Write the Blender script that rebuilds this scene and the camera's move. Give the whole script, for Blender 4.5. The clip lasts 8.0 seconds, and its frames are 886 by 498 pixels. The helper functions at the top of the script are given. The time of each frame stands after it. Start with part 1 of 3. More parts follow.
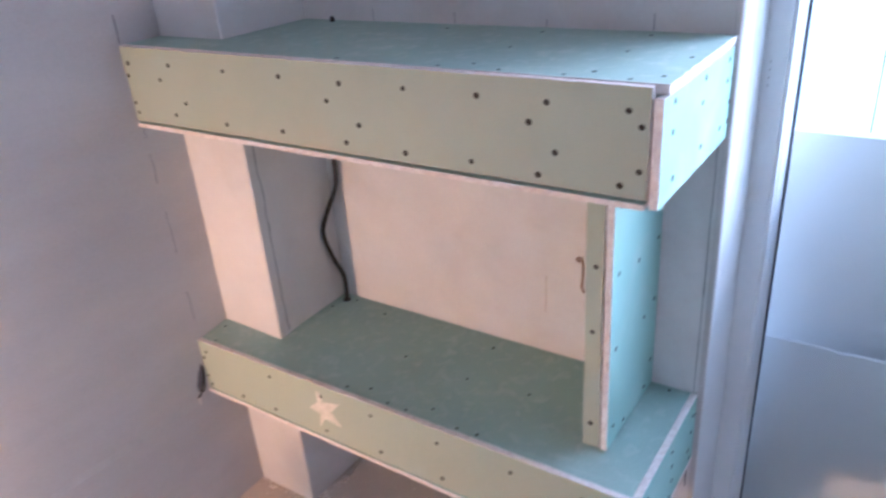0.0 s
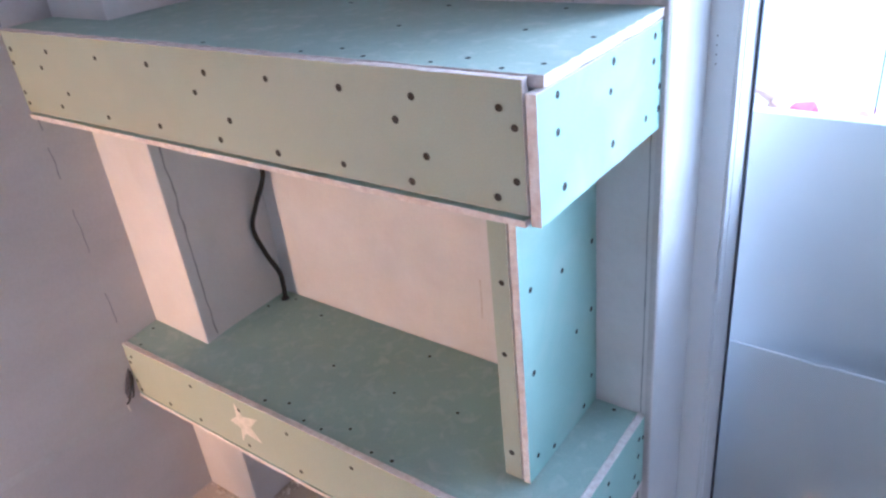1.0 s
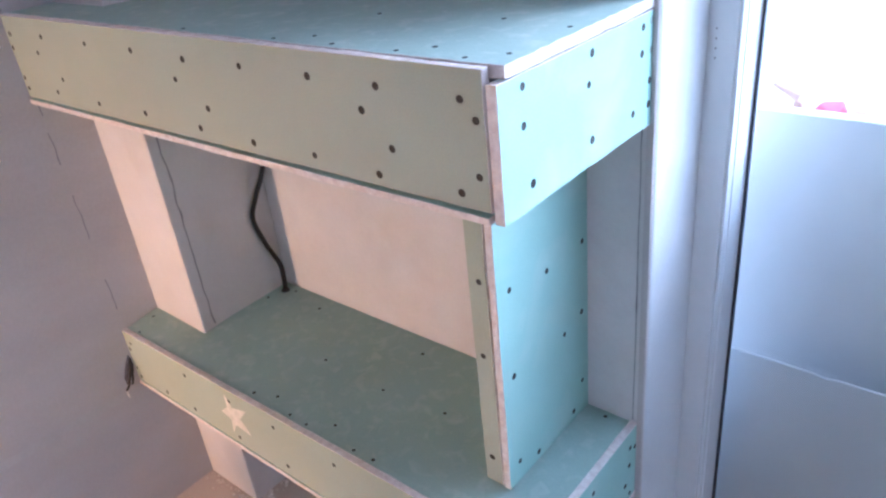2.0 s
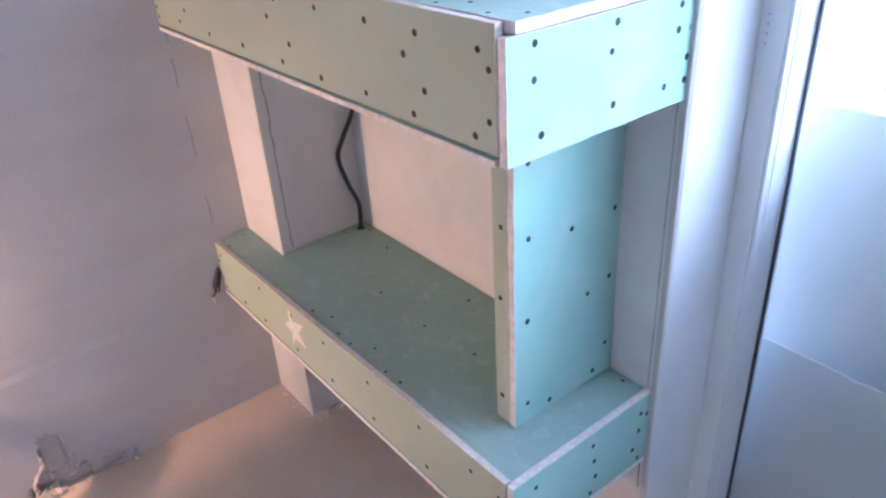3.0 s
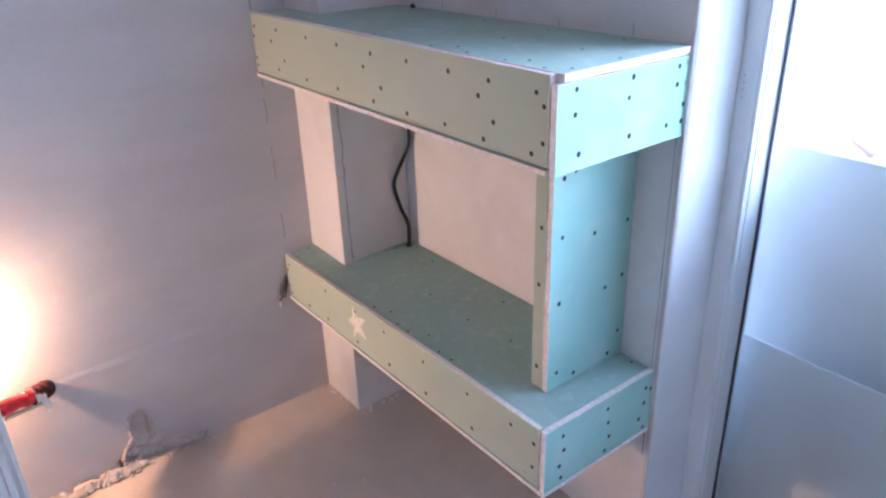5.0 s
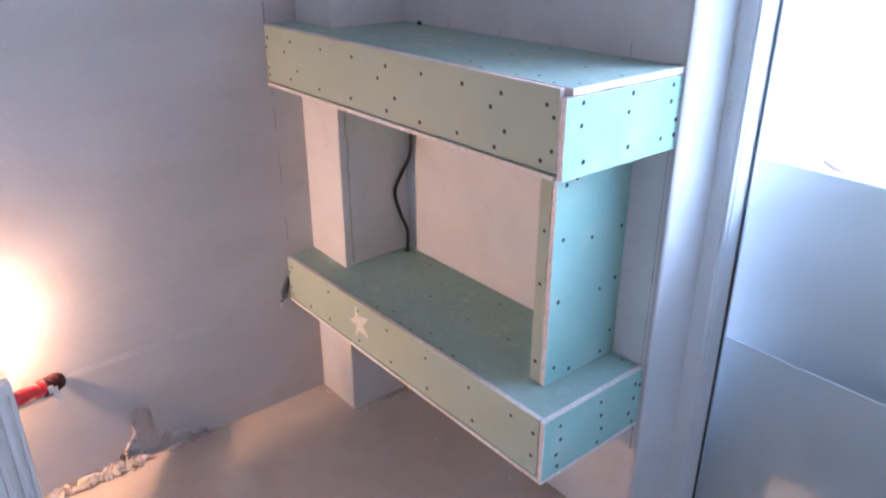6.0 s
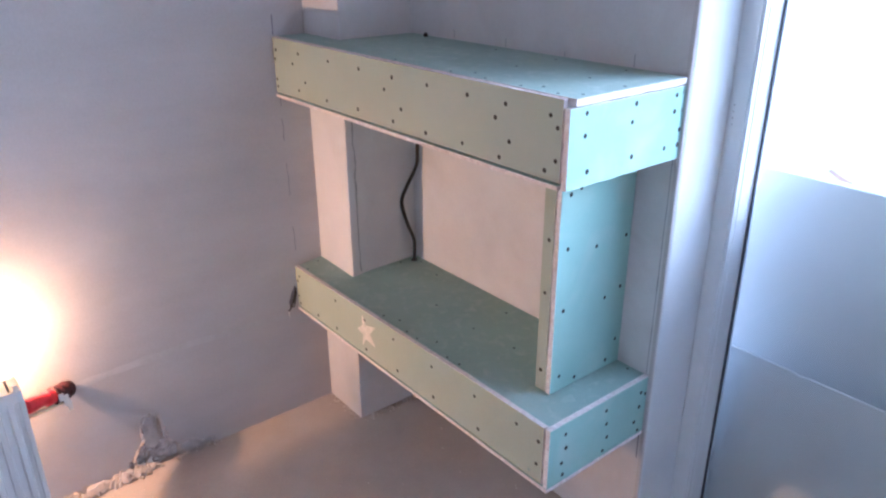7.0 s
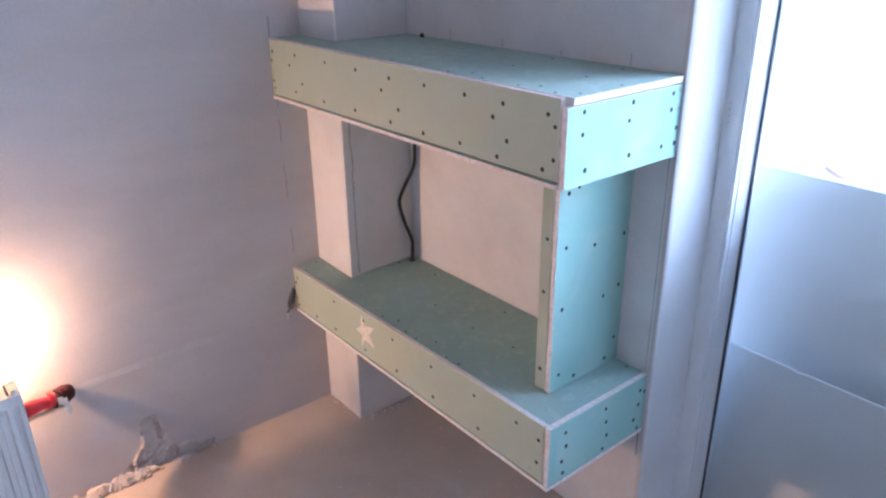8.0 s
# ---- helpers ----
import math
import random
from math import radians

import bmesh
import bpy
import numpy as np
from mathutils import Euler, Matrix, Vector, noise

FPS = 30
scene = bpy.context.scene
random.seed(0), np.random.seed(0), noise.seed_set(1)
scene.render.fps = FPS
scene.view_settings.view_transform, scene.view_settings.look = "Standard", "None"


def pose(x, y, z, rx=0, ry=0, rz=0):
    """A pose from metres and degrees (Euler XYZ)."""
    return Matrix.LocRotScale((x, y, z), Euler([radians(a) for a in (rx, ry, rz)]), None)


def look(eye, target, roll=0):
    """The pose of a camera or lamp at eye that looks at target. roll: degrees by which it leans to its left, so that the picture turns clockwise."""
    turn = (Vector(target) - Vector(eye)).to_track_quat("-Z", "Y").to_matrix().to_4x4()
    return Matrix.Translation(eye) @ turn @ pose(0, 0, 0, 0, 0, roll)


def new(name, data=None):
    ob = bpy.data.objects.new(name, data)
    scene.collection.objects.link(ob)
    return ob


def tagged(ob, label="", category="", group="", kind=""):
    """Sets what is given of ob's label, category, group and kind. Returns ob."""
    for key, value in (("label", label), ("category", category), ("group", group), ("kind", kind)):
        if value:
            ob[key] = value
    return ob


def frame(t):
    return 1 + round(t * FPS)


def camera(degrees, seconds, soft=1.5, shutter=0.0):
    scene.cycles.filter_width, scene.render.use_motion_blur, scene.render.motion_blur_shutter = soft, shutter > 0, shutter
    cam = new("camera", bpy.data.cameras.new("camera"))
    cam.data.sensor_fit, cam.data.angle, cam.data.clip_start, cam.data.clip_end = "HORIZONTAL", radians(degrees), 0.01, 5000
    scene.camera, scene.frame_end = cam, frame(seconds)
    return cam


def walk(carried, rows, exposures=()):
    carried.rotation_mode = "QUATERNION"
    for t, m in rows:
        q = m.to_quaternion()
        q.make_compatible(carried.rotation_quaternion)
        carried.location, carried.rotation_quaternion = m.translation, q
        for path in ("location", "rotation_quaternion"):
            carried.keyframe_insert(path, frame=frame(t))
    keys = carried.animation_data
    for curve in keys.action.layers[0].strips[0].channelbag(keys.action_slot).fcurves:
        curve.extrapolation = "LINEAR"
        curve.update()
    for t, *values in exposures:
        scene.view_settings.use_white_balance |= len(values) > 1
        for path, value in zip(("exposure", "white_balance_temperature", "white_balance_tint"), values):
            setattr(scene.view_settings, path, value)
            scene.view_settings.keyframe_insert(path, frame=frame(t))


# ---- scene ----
cam = camera(62.2, 8.0, 2.3, 0.5)
PATH = [
    (0, (0.094, 0.055, 1.537), (-0.949, 1.517, 0.658), -4.5),
    (0.2, (0.121, 0.112, 1.522), (-0.921, 1.587, 0.664), -3.3),
    (0.5, (0.154, 0.214, 1.516), (-0.961, 1.616, 0.627), -4.7),
    (0.8, (0.178, 0.297, 1.507), (-0.953, 1.657, 0.576), -6.0),
    (1, (0.178, 0.335, 1.506), (-0.926, 1.703, 0.553), -6.5),
    (1.2, (0.184, 0.356, 1.507), (-0.932, 1.704, 0.542), -7.3),
    (2.3, (0.267, 0.432, 1.478), (-0.965, 1.682, 0.518), -4.8),
    (2.5, (0.307, 0.441, 1.480), (-0.980, 1.617, 0.501), -4.0),
    (2.8, (0.372, 0.437, 1.478), (-1.019, 1.473, 0.486), -4.5),
    (3, (0.403, 0.427, 1.475), (-0.986, 1.473, 0.488), -3.7),
    (3.5, (0.469, 0.400, 1.473), (-0.971, 1.412, 0.523), -4.2),
    (3.8, (0.501, 0.354, 1.481), (-0.954, 1.349, 0.536), -4.3),
    (4, (0.525, 0.305, 1.496), (-0.922, 1.307, 0.546), -4.0),
    (4.2, (0.550, 0.276, 1.506), (-0.894, 1.274, 0.546), -3.9),
    (4.5, (0.580, 0.209, 1.516), (-0.857, 1.238, 0.580), -3.6),
    (4.7, (0.601, 0.170, 1.530), (-0.843, 1.226, 0.637), -3.0),
    (5.8, (0.663, 0.003, 1.562), (-0.746, 1.151, 0.730), 0.1),
    (6, (0.667, -0.012, 1.562), (-0.744, 1.146, 0.745), -0.0),
    (6.5, (0.674, -0.009, 1.567), (-0.748, 1.141, 0.756), -0.3),
    (7, (0.682, -0.017, 1.566), (-0.752, 1.131, 0.774), -0.3),
    (7.5, (0.683, -0.031, 1.564), (-0.738, 1.135, 0.778), -0.3),
    (8, (0.682, -0.022, 1.566), (-0.747, 1.133, 0.775), -0.7),
]
EXPOSURES = [(0, 3.78, 4570, 14), (4.5, 3.74, 4570, 14), (8, 3.6, 4550, 14)]
walk(cam, [(t, look(eye, target, roll)) for t, eye, target, roll in PATH], EXPOSURES)
SKY, BULB = 0.083, 1.85

# ---- world, daylight and lamp light ----
world = bpy.data.worlds.new("sky_world")
scene.world = world
world.use_nodes = True
wn = world.node_tree.nodes
sky = wn.new("ShaderNodeTexSky")
sky.sky_type = "NISHITA"
sky.sun_disc = False
sky.sun_elevation = radians(27)
sky.sun_rotation = radians(27)
sky.air_density, sky.dust_density, sky.ozone_density = 1.0, 1.0, 1.0
wn["Background"].inputs["Strength"].default_value = SKY
haze = wn.new("ShaderNodeHueSaturation")
haze.inputs["Saturation"].default_value = 0.7
world.node_tree.links.new(sky.outputs["Color"], haze.inputs["Color"])
world.node_tree.links.new(haze.outputs["Color"], wn["Background"].inputs["Color"])

sun_data = bpy.data.lights.new("sun", "SUN")
sun_data.energy, sun_data.angle, sun_data.color = 0.016, radians(4), (0.96, 0.98, 1.0)
sun = new("sun", sun_data)
sun.matrix_world = look((8.09, 15.88, 9.08), (0, 0, 0))

bulb_data = bpy.data.lights.new("bulb_light", "POINT")
bulb_data.energy, bulb_data.shadow_soft_size, bulb_data.color = BULB, 0.009, (1.0, 0.39, 0.10)
bulb_light = new("bulb_light", bulb_data)
bulb_light.location = (-1.341, 0.045, 0.590)


# ---- materials ----
def material(name, base, second, scale, rough=0.85, bump=0.2, bump_scale=120.0, stain=None, stain_scale=3.0, stain_amount=0.5, metal=0.0, stretch=(1, 1, 1), spec=0.3, tint=0.0):
    """Two-scale mottled colour, fine relief and optional stains, all in metres."""
    m = bpy.data.materials.new(name)
    m.use_nodes = True
    n, l = m.node_tree.nodes, m.node_tree.links
    b = n["Principled BSDF"]
    b.inputs["Metallic"].default_value = metal
    b.inputs["Specular IOR Level"].default_value = spec
    tc = n.new("ShaderNodeTexCoord")
    mp = n.new("ShaderNodeMapping")
    mp.inputs["Scale"].default_value = stretch
    l.new(tc.outputs["Object"], mp.inputs["Vector"])
    big = n.new("ShaderNodeTexNoise")
    big.inputs["Scale"].default_value, big.inputs["Detail"].default_value, big.inputs["Roughness"].default_value = scale, 6, 0.62
    l.new(mp.outputs["Vector"], big.inputs["Vector"])
    ramp = n.new("ShaderNodeValToRGB")
    ramp.color_ramp.elements[0].position, ramp.color_ramp.elements[1].position = 0.33, 0.68
    ramp.color_ramp.elements[0].color, ramp.color_ramp.elements[1].color = (*base, 1), (*second, 1)
    l.new(big.outputs["Fac"], ramp.inputs["Fac"])
    colour = ramp.outputs["Color"]
    fine = n.new("ShaderNodeTexNoise")
    fine.inputs["Scale"].default_value, fine.inputs["Detail"].default_value = bump_scale, 4
    l.new(tc.outputs["Object"], fine.inputs["Vector"])
    grain = n.new("ShaderNodeMix")
    grain.data_type, grain.blend_type = "RGBA", "OVERLAY"
    grain.inputs["Factor"].default_value = 0.10
    l.new(colour, grain.inputs["A"])
    l.new(fine.outputs["Fac"], grain.inputs["B"])
    colour = grain.outputs["Result"]
    if stain:
        sn = n.new("ShaderNodeTexNoise")
        sn.inputs["Scale"].default_value, sn.inputs["Detail"].default_value, sn.inputs["Distortion"].default_value = stain_scale, 5, 0.6
        l.new(tc.outputs["Object"], sn.inputs["Vector"])
        sr = n.new("ShaderNodeValToRGB")
        sr.color_ramp.elements[0].position, sr.color_ramp.elements[1].position = 0.52, 0.74
        sr.color_ramp.elements[0].color, sr.color_ramp.elements[1].color = (0, 0, 0, 1), (stain_amount,) * 3 + (1,)
        l.new(sn.outputs["Fac"], sr.inputs["Fac"])
        mx = n.new("ShaderNodeMix")
        mx.data_type = "RGBA"
        mx.inputs["B"].default_value = (*stain, 1)
        l.new(sr.outputs["Color"], mx.inputs["Factor"])
        l.new(colour, mx.inputs["A"])
        colour = mx.outputs["Result"]
    if tint:
        info = n.new("ShaderNodeObjectInfo")
        hs = n.new("ShaderNodeHueSaturation")
        mr = n.new("ShaderNodeMapRange")
        mr.inputs["To Min"].default_value, mr.inputs["To Max"].default_value = 1 - tint, 1 + tint
        l.new(info.outputs["Random"], mr.inputs["Value"])
        l.new(mr.outputs["Result"], hs.inputs["Value"])
        l.new(colour, hs.inputs["Color"])
        colour = hs.outputs["Color"]
    l.new(colour, b.inputs["Base Color"])
    rr = n.new("ShaderNodeMapRange")
    rr.inputs["To Min"].default_value, rr.inputs["To Max"].default_value = max(0.05, rough - 0.1), min(1.0, rough + 0.1)
    l.new(big.outputs["Fac"], rr.inputs["Value"])
    l.new(rr.outputs["Result"], b.inputs["Roughness"])
    if bump:
        add = n.new("ShaderNodeMath")
        add.operation = "MULTIPLY_ADD"
        add.inputs[1].default_value = 1.5
        l.new(big.outputs["Fac"], add.inputs[0])
        l.new(fine.outputs["Fac"], add.inputs[2])
        bp = n.new("ShaderNodeBump")
        bp.inputs["Strength"].default_value, bp.inputs["Distance"].default_value = bump, 0.003
        l.new(add.outputs["Value"], bp.inputs["Height"])
        l.new(bp.outputs["Normal"], b.inputs["Normal"])
    return m


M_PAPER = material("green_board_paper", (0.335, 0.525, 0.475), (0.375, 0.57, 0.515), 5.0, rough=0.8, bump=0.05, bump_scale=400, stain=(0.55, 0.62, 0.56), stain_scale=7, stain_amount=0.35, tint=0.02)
M_PAPER_DUSTY = material("dusty_board_paper", (0.335, 0.445, 0.41), (0.375, 0.49, 0.45), 6.0, rough=0.85, bump=0.06, bump_scale=300, stain=(0.60, 0.65, 0.60), stain_scale=34, stain_amount=0.4)
# duller olive for the fronts only; ends and partition side stay greener
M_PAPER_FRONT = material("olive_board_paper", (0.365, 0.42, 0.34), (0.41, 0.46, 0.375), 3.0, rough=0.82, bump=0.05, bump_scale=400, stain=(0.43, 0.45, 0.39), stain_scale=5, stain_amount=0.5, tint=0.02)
M_GYPSUM = material("gypsum_core", (0.68, 0.60, 0.575), (0.88, 0.83, 0.80), 90.0, rough=0.95, bump=0.5, bump_scale=500, tint=0.03)
M_WALL = material("grey_plaster", (0.535, 0.51, 0.50), (0.615, 0.585, 0.575), 2.2, rough=0.92, bump=0.05, bump_scale=160, stain=(0.46, 0.44, 0.435), stain_scale=1.7, stain_amount=0.5, stretch=(1, 0.7, 2.2))
M_NICHE = material("skimmed_plaster", (0.64, 0.62, 0.61), (0.73, 0.705, 0.695), 4.0, rough=0.9, bump=0.15, bump_scale=140, stain=(0.55, 0.51, 0.485), stain_scale=6.0, stain_amount=0.4)
M_CHASE = material("broken_plaster", (0.52, 0.485, 0.46), (0.62, 0.575, 0.545), 45.0, rough=0.97, bump=1.0, bump_scale=220, stain=(0.66, 0.62, 0.58), stain_scale=25, stain_amount=0.8)
M_RUBBLE = material("gypsum_rubble", (0.55, 0.50, 0.46), (0.72, 0.67, 0.62), 40.0, rough=0.97, bump=0.8, bump_scale=260)
M_FLOOR = material("dusty_screed", (0.45, 0.395, 0.36), (0.55, 0.49, 0.45), 3.5, rough=0.9, bump=0.35, bump_scale=180, stain=(0.50, 0.45, 0.41), stain_scale=6.5, stain_amount=0.6)
M_CEIL = material("ceiling_plaster", (0.80, 0.80, 0.79), (0.85, 0.85, 0.84), 2.0, rough=0.95, bump=0.1)
M_PVC = material("white_pvc", (0.72, 0.76, 0.785), (0.77, 0.81, 0.835), 3.0, rough=0.38, bump=0.02, bump_scale=60, spec=0.5, stain=(0.70, 0.70, 0.71), stain_scale=9, stain_amount=0.4)
M_REVEAL = material("reveal_plaster", (0.66, 0.685, 0.70), (0.72, 0.745, 0.76), 5.0, rough=0.8, bump=0.1, bump_scale=150)
M_GASKET = material("black_rubber", (0.030, 0.035, 0.050), (0.050, 0.056, 0.075), 30, rough=0.6, bump=0.05)
M_SCREW = material("black_phosphate_screw", (0.012, 0.014, 0.014), (0.03, 0.032, 0.03), 300, rough=0.6, bump=0, spec=0.3)
M_FILLED = material("filled_screw", (0.25, 0.33, 0.30), (0.34, 0.43, 0.39), 300, rough=0.9, bump=0)
M_CABLE = material("black_cable_sheath", (0.014, 0.014, 0.018), (0.03, 0.03, 0.036), 60, rough=0.5, bump=0.05, spec=0.4)
M_PENCIL = material("graphite_line", (0.20, 0.20, 0.23), (0.36, 0.35, 0.38), 90, rough=0.9, bump=0)
M_CRACK = material("open_joint", (0.10, 0.10, 0.12), (0.22, 0.21, 0.24), 70, rough=0.95, bump=0)
M_BEAD = material("bead_joint", (0.27, 0.265, 0.28), (0.42, 0.41, 0.42), 40, rough=0.95, bump=0.1)
M_SCRATCH = material("scratched_plaster", (0.53, 0.48, 0.445), (0.61, 0.565, 0.53), 60, rough=0.95, bump=0.2)
M_FILLER = material("old_filler", (0.55, 0.535, 0.52), (0.625, 0.605, 0.595), 12, rough=0.93, bump=0.1)
M_SMEAR = material("filler_smear", (0.56, 0.56, 0.48), (0.78, 0.74, 0.66), 60, rough=0.95, bump=0.3)
M_FOAM = material("white_insulation_board", (0.68, 0.69, 0.69), (0.74, 0.75, 0.75), 2.5, rough=0.55, bump=0.1, bump_scale=260, stain=(0.62, 0.63, 0.64), stain_scale=2.2, stain_amount=0.4)
M_RAD = material("radiator_enamel", (0.66, 0.65, 0.63), (0.71, 0.70, 0.68), 6, rough=0.35, bump=0.02, spec=0.5)
M_RED = material("red_plastic", (0.50, 0.018, 0.03), (0.62, 0.03, 0.04), 25, rough=0.4, bump=0.05, spec=0.5)
M_DARK = material("dark_rubber", (0.03, 0.008, 0.012), (0.06, 0.014, 0.018), 40, rough=0.55, bump=0.2)
M_TAPE = material("white_tape", (0.70, 0.66, 0.60), (0.80, 0.76, 0.70), 60, rough=0.7, bump=0.2)
M_CORD = material("cream_cord", (0.62, 0.52, 0.36), (0.70, 0.60, 0.43), 50, rough=0.6, bump=0.1)
M_COPPER = material("copper_wire", (0.20, 0.11, 0.06), (0.30, 0.17, 0.09), 80, rough=0.5, bump=0.05, metal=0.3)
M_LEDGE = material("concrete_ledge", (0.50, 0.50, 0.50), (0.58, 0.58, 0.575), 8, rough=0.9, bump=0.3)
M_GROUND = material("pale_yard", (0.52, 0.50, 0.47), (0.62, 0.60, 0.56), 0.2, rough=0.95, bump=0)
# bag and cloth colours are lightened to look washed out by glare
M_BAG = material("red_fabric", (0.50, 0.07, 0.11), (0.62, 0.14, 0.17), 18, rough=0.8, bump=0.3, bump_scale=90)
M_PINK = material("paled_pink_cloth", (0.58, 0.25, 0.28), (0.72, 0.52, 0.52), 14, rough=0.9, bump=0.3, bump_scale=120)
# parapet colour is plain white so that it burns out with the outside
M_PARAPET = material("white_parapet", (0.80, 0.79, 0.77), (0.86, 0.85, 0.83), 4, rough=0.9, bump=0.2)
M_COPPER_WOOD = material("worn_brown_wood", (0.46, 0.30, 0.23), (0.56, 0.39, 0.31), 30, rough=0.7, bump=0.2, stretch=(0.2, 1, 1))
M_OUTER = material("outer_render", (0.55, 0.54, 0.52), (0.62, 0.61, 0.59), 1.2, rough=0.9, bump=0.2)


def glow_material():
    m = bpy.data.materials.new("lit_bulb_glass")
    m.use_nodes = True
    b = m.node_tree.nodes["Principled BSDF"]
    b.inputs["Base Color"].default_value = (0.9, 0.85, 0.75, 1)
    b.inputs["Emission Color"].default_value = (1.0, 0.72, 0.42, 1)
    b.inputs["Emission Strength"].default_value = 12
    return m


def glass_material():
    m = bpy.data.materials.new("window_glass")
    m.use_nodes = True
    b = m.node_tree.nodes["Principled BSDF"]
    b.inputs["Base Color"].default_value = (0.96, 0.985, 0.98, 1)
    b.inputs["Transmission Weight"].default_value = 1.0
    b.inputs["Roughness"].default_value = 0.0
    b.inputs["IOR"].default_value = 1.35
    return m


M_BULB = glow_material()
M_GLASS = glass_material()


# ---- building helpers ----
def part(name, bm, mats, parent=None, label="", smooth=False):
    """Link a bmesh as one mesh object, under a thing or a part if given."""
    me = bpy.data.meshes.new(name)
    bmesh.ops.recalc_face_normals(bm, faces=bm.faces)
    bm.to_mesh(me)
    bm.free()
    for mt in (mats if isinstance(mats, (list, tuple)) else [mats]):
        me.materials.append(mt)
    if smooth:
        for p in me.polygons:
            p.use_smooth = True
    ob = new(name, me)
    if parent:
        ob.parent = parent
    if label:
        tagged(ob, label)
    return ob


def thing(name, label, category, group="", kind="", at=(0, 0, 0)):
    ob = new(name)
    ob.location = at
    ob.empty_display_size = 0.05
    bpy.context.view_layer.update()
    return tagged(ob, label, category, group, kind)


def box_bm(lo, hi, bevel=0.0, bm=None):
    bm = bm or bmesh.new()
    made = bmesh.ops.create_cube(bm, size=1.0)["verts"]
    for v in made:
        v.co = Vector([lo[i] + (v.co[i] + 0.5) * (hi[i] - lo[i]) for i in range(3)])
    if bevel:
        edges = {e for v in made for e in v.link_edges}
        bmesh.ops.bevel(bm, geom=list(edges), offset=bevel, segments=2, profile=0.5, affect="EDGES")
    return bm


def board(name, lo, hi, parent, rng, step=0.025, ragged=0.0006, label="", face=None):
    """A sheet of board: paper on its two faces, bare core on its cut edges, which run slightly uneven."""
    bm = bmesh.new()
    size = [hi[i] - lo[i] for i in range(3)]
    thin = size.index(min(size))
    a, b = [i for i in range(3) if i != thin]
    na, nb = max(1, round(size[a] / step)), max(1, round(size[b] / step))
    ring = [(i / na, 0.0) for i in range(na)] + [(1.0, j / nb) for j in range(nb)] + [(1 - i / na, 1.0) for i in range(na)] + [(0.0, 1 - j / nb) for j in range(nb)]
    rims = []
    for side in (0, 1):
        rim = []
        for u, v in ring:
            co = [0.0, 0.0, 0.0]
            co[thin] = lo[thin] + side * size[thin]
            co[a] = lo[a] + u * size[a] + rng.uniform(-ragged, ragged) * (1 if u in (0.0, 1.0) else 0)
            co[b] = lo[b] + v * size[b] + rng.uniform(-ragged, ragged) * (1 if v in (0.0, 1.0) else 0)
            rim.append(bm.verts.new(co))
        rims.append(rim)
        bm.faces.new(rim)
    count = len(ring)
    rim_faces = []
    for k in range(count):
        f = bm.faces.new((rims[0][k], rims[0][(k + 1) % count], rims[1][(k + 1) % count], rims[1][k]))
        f.material_index = 1
        rim_faces.append(f)
    bmesh.ops.recalc_face_normals(bm, faces=bm.faces)
    bmesh.ops.bevel(bm, geom=[e for e in bm.edges if {f.material_index for f in e.link_faces} == {0, 1}], offset=0.0007, segments=1, affect="EDGES", material=1)
    return part(name, bm, [face or M_PAPER, M_GYPSUM], parent, label)


def screw_mesh(mt, name):
    """A countersunk screw head: torn rim, flat head and hollow drive, axis along z."""
    bm = bmesh.new()
    rings = []
    for r, h in ((0.0047, 0.0001), (0.0042, 0.0005), (0.0034, 0.0006), (0.0014, 0.0001)):
        rings.append([bm.verts.new((r * math.cos(k * math.tau / 10), r * math.sin(k * math.tau / 10), h)) for k in range(10)])
    for p, q in zip(rings, rings[1:]):
        for k in range(10):
            bm.faces.new((p[k], p[(k + 1) % 10], q[(k + 1) % 10], q[k]))
    bm.faces.new(rings[-1])
    me = bpy.data.meshes.new(name)
    bm.to_mesh(me)
    bm.free()
    me.materials.append(mt)
    return me


SCREW, FILLED = screw_mesh(M_SCREW, "screw"), screw_mesh(M_FILLED, "screw")
TURN_TO = {"-y": Euler((radians(90), 0, 0)), "+x": Euler((0, radians(90), 0)), "+z": Euler((0, 0, 0))}


def screws(parent, side, level, places, rng, filled=()):
    """Screw heads on one face of a board, each at its own place."""
    for k, (u, v) in enumerate(places):
        s = new("screw", FILLED if k in filled else SCREW)
        s.parent = parent
        s.location = {"-y": (u, level, v), "+x": (level, u, v), "+z": (u, v, level)}[side]
        s.rotation_euler = TURN_TO[side]
        g = rng.uniform(0.88, 1.08) * (0.80 if side == "+z" else 1.14)
        s.scale = (g, g * rng.uniform(0.9, 1.0), 1)


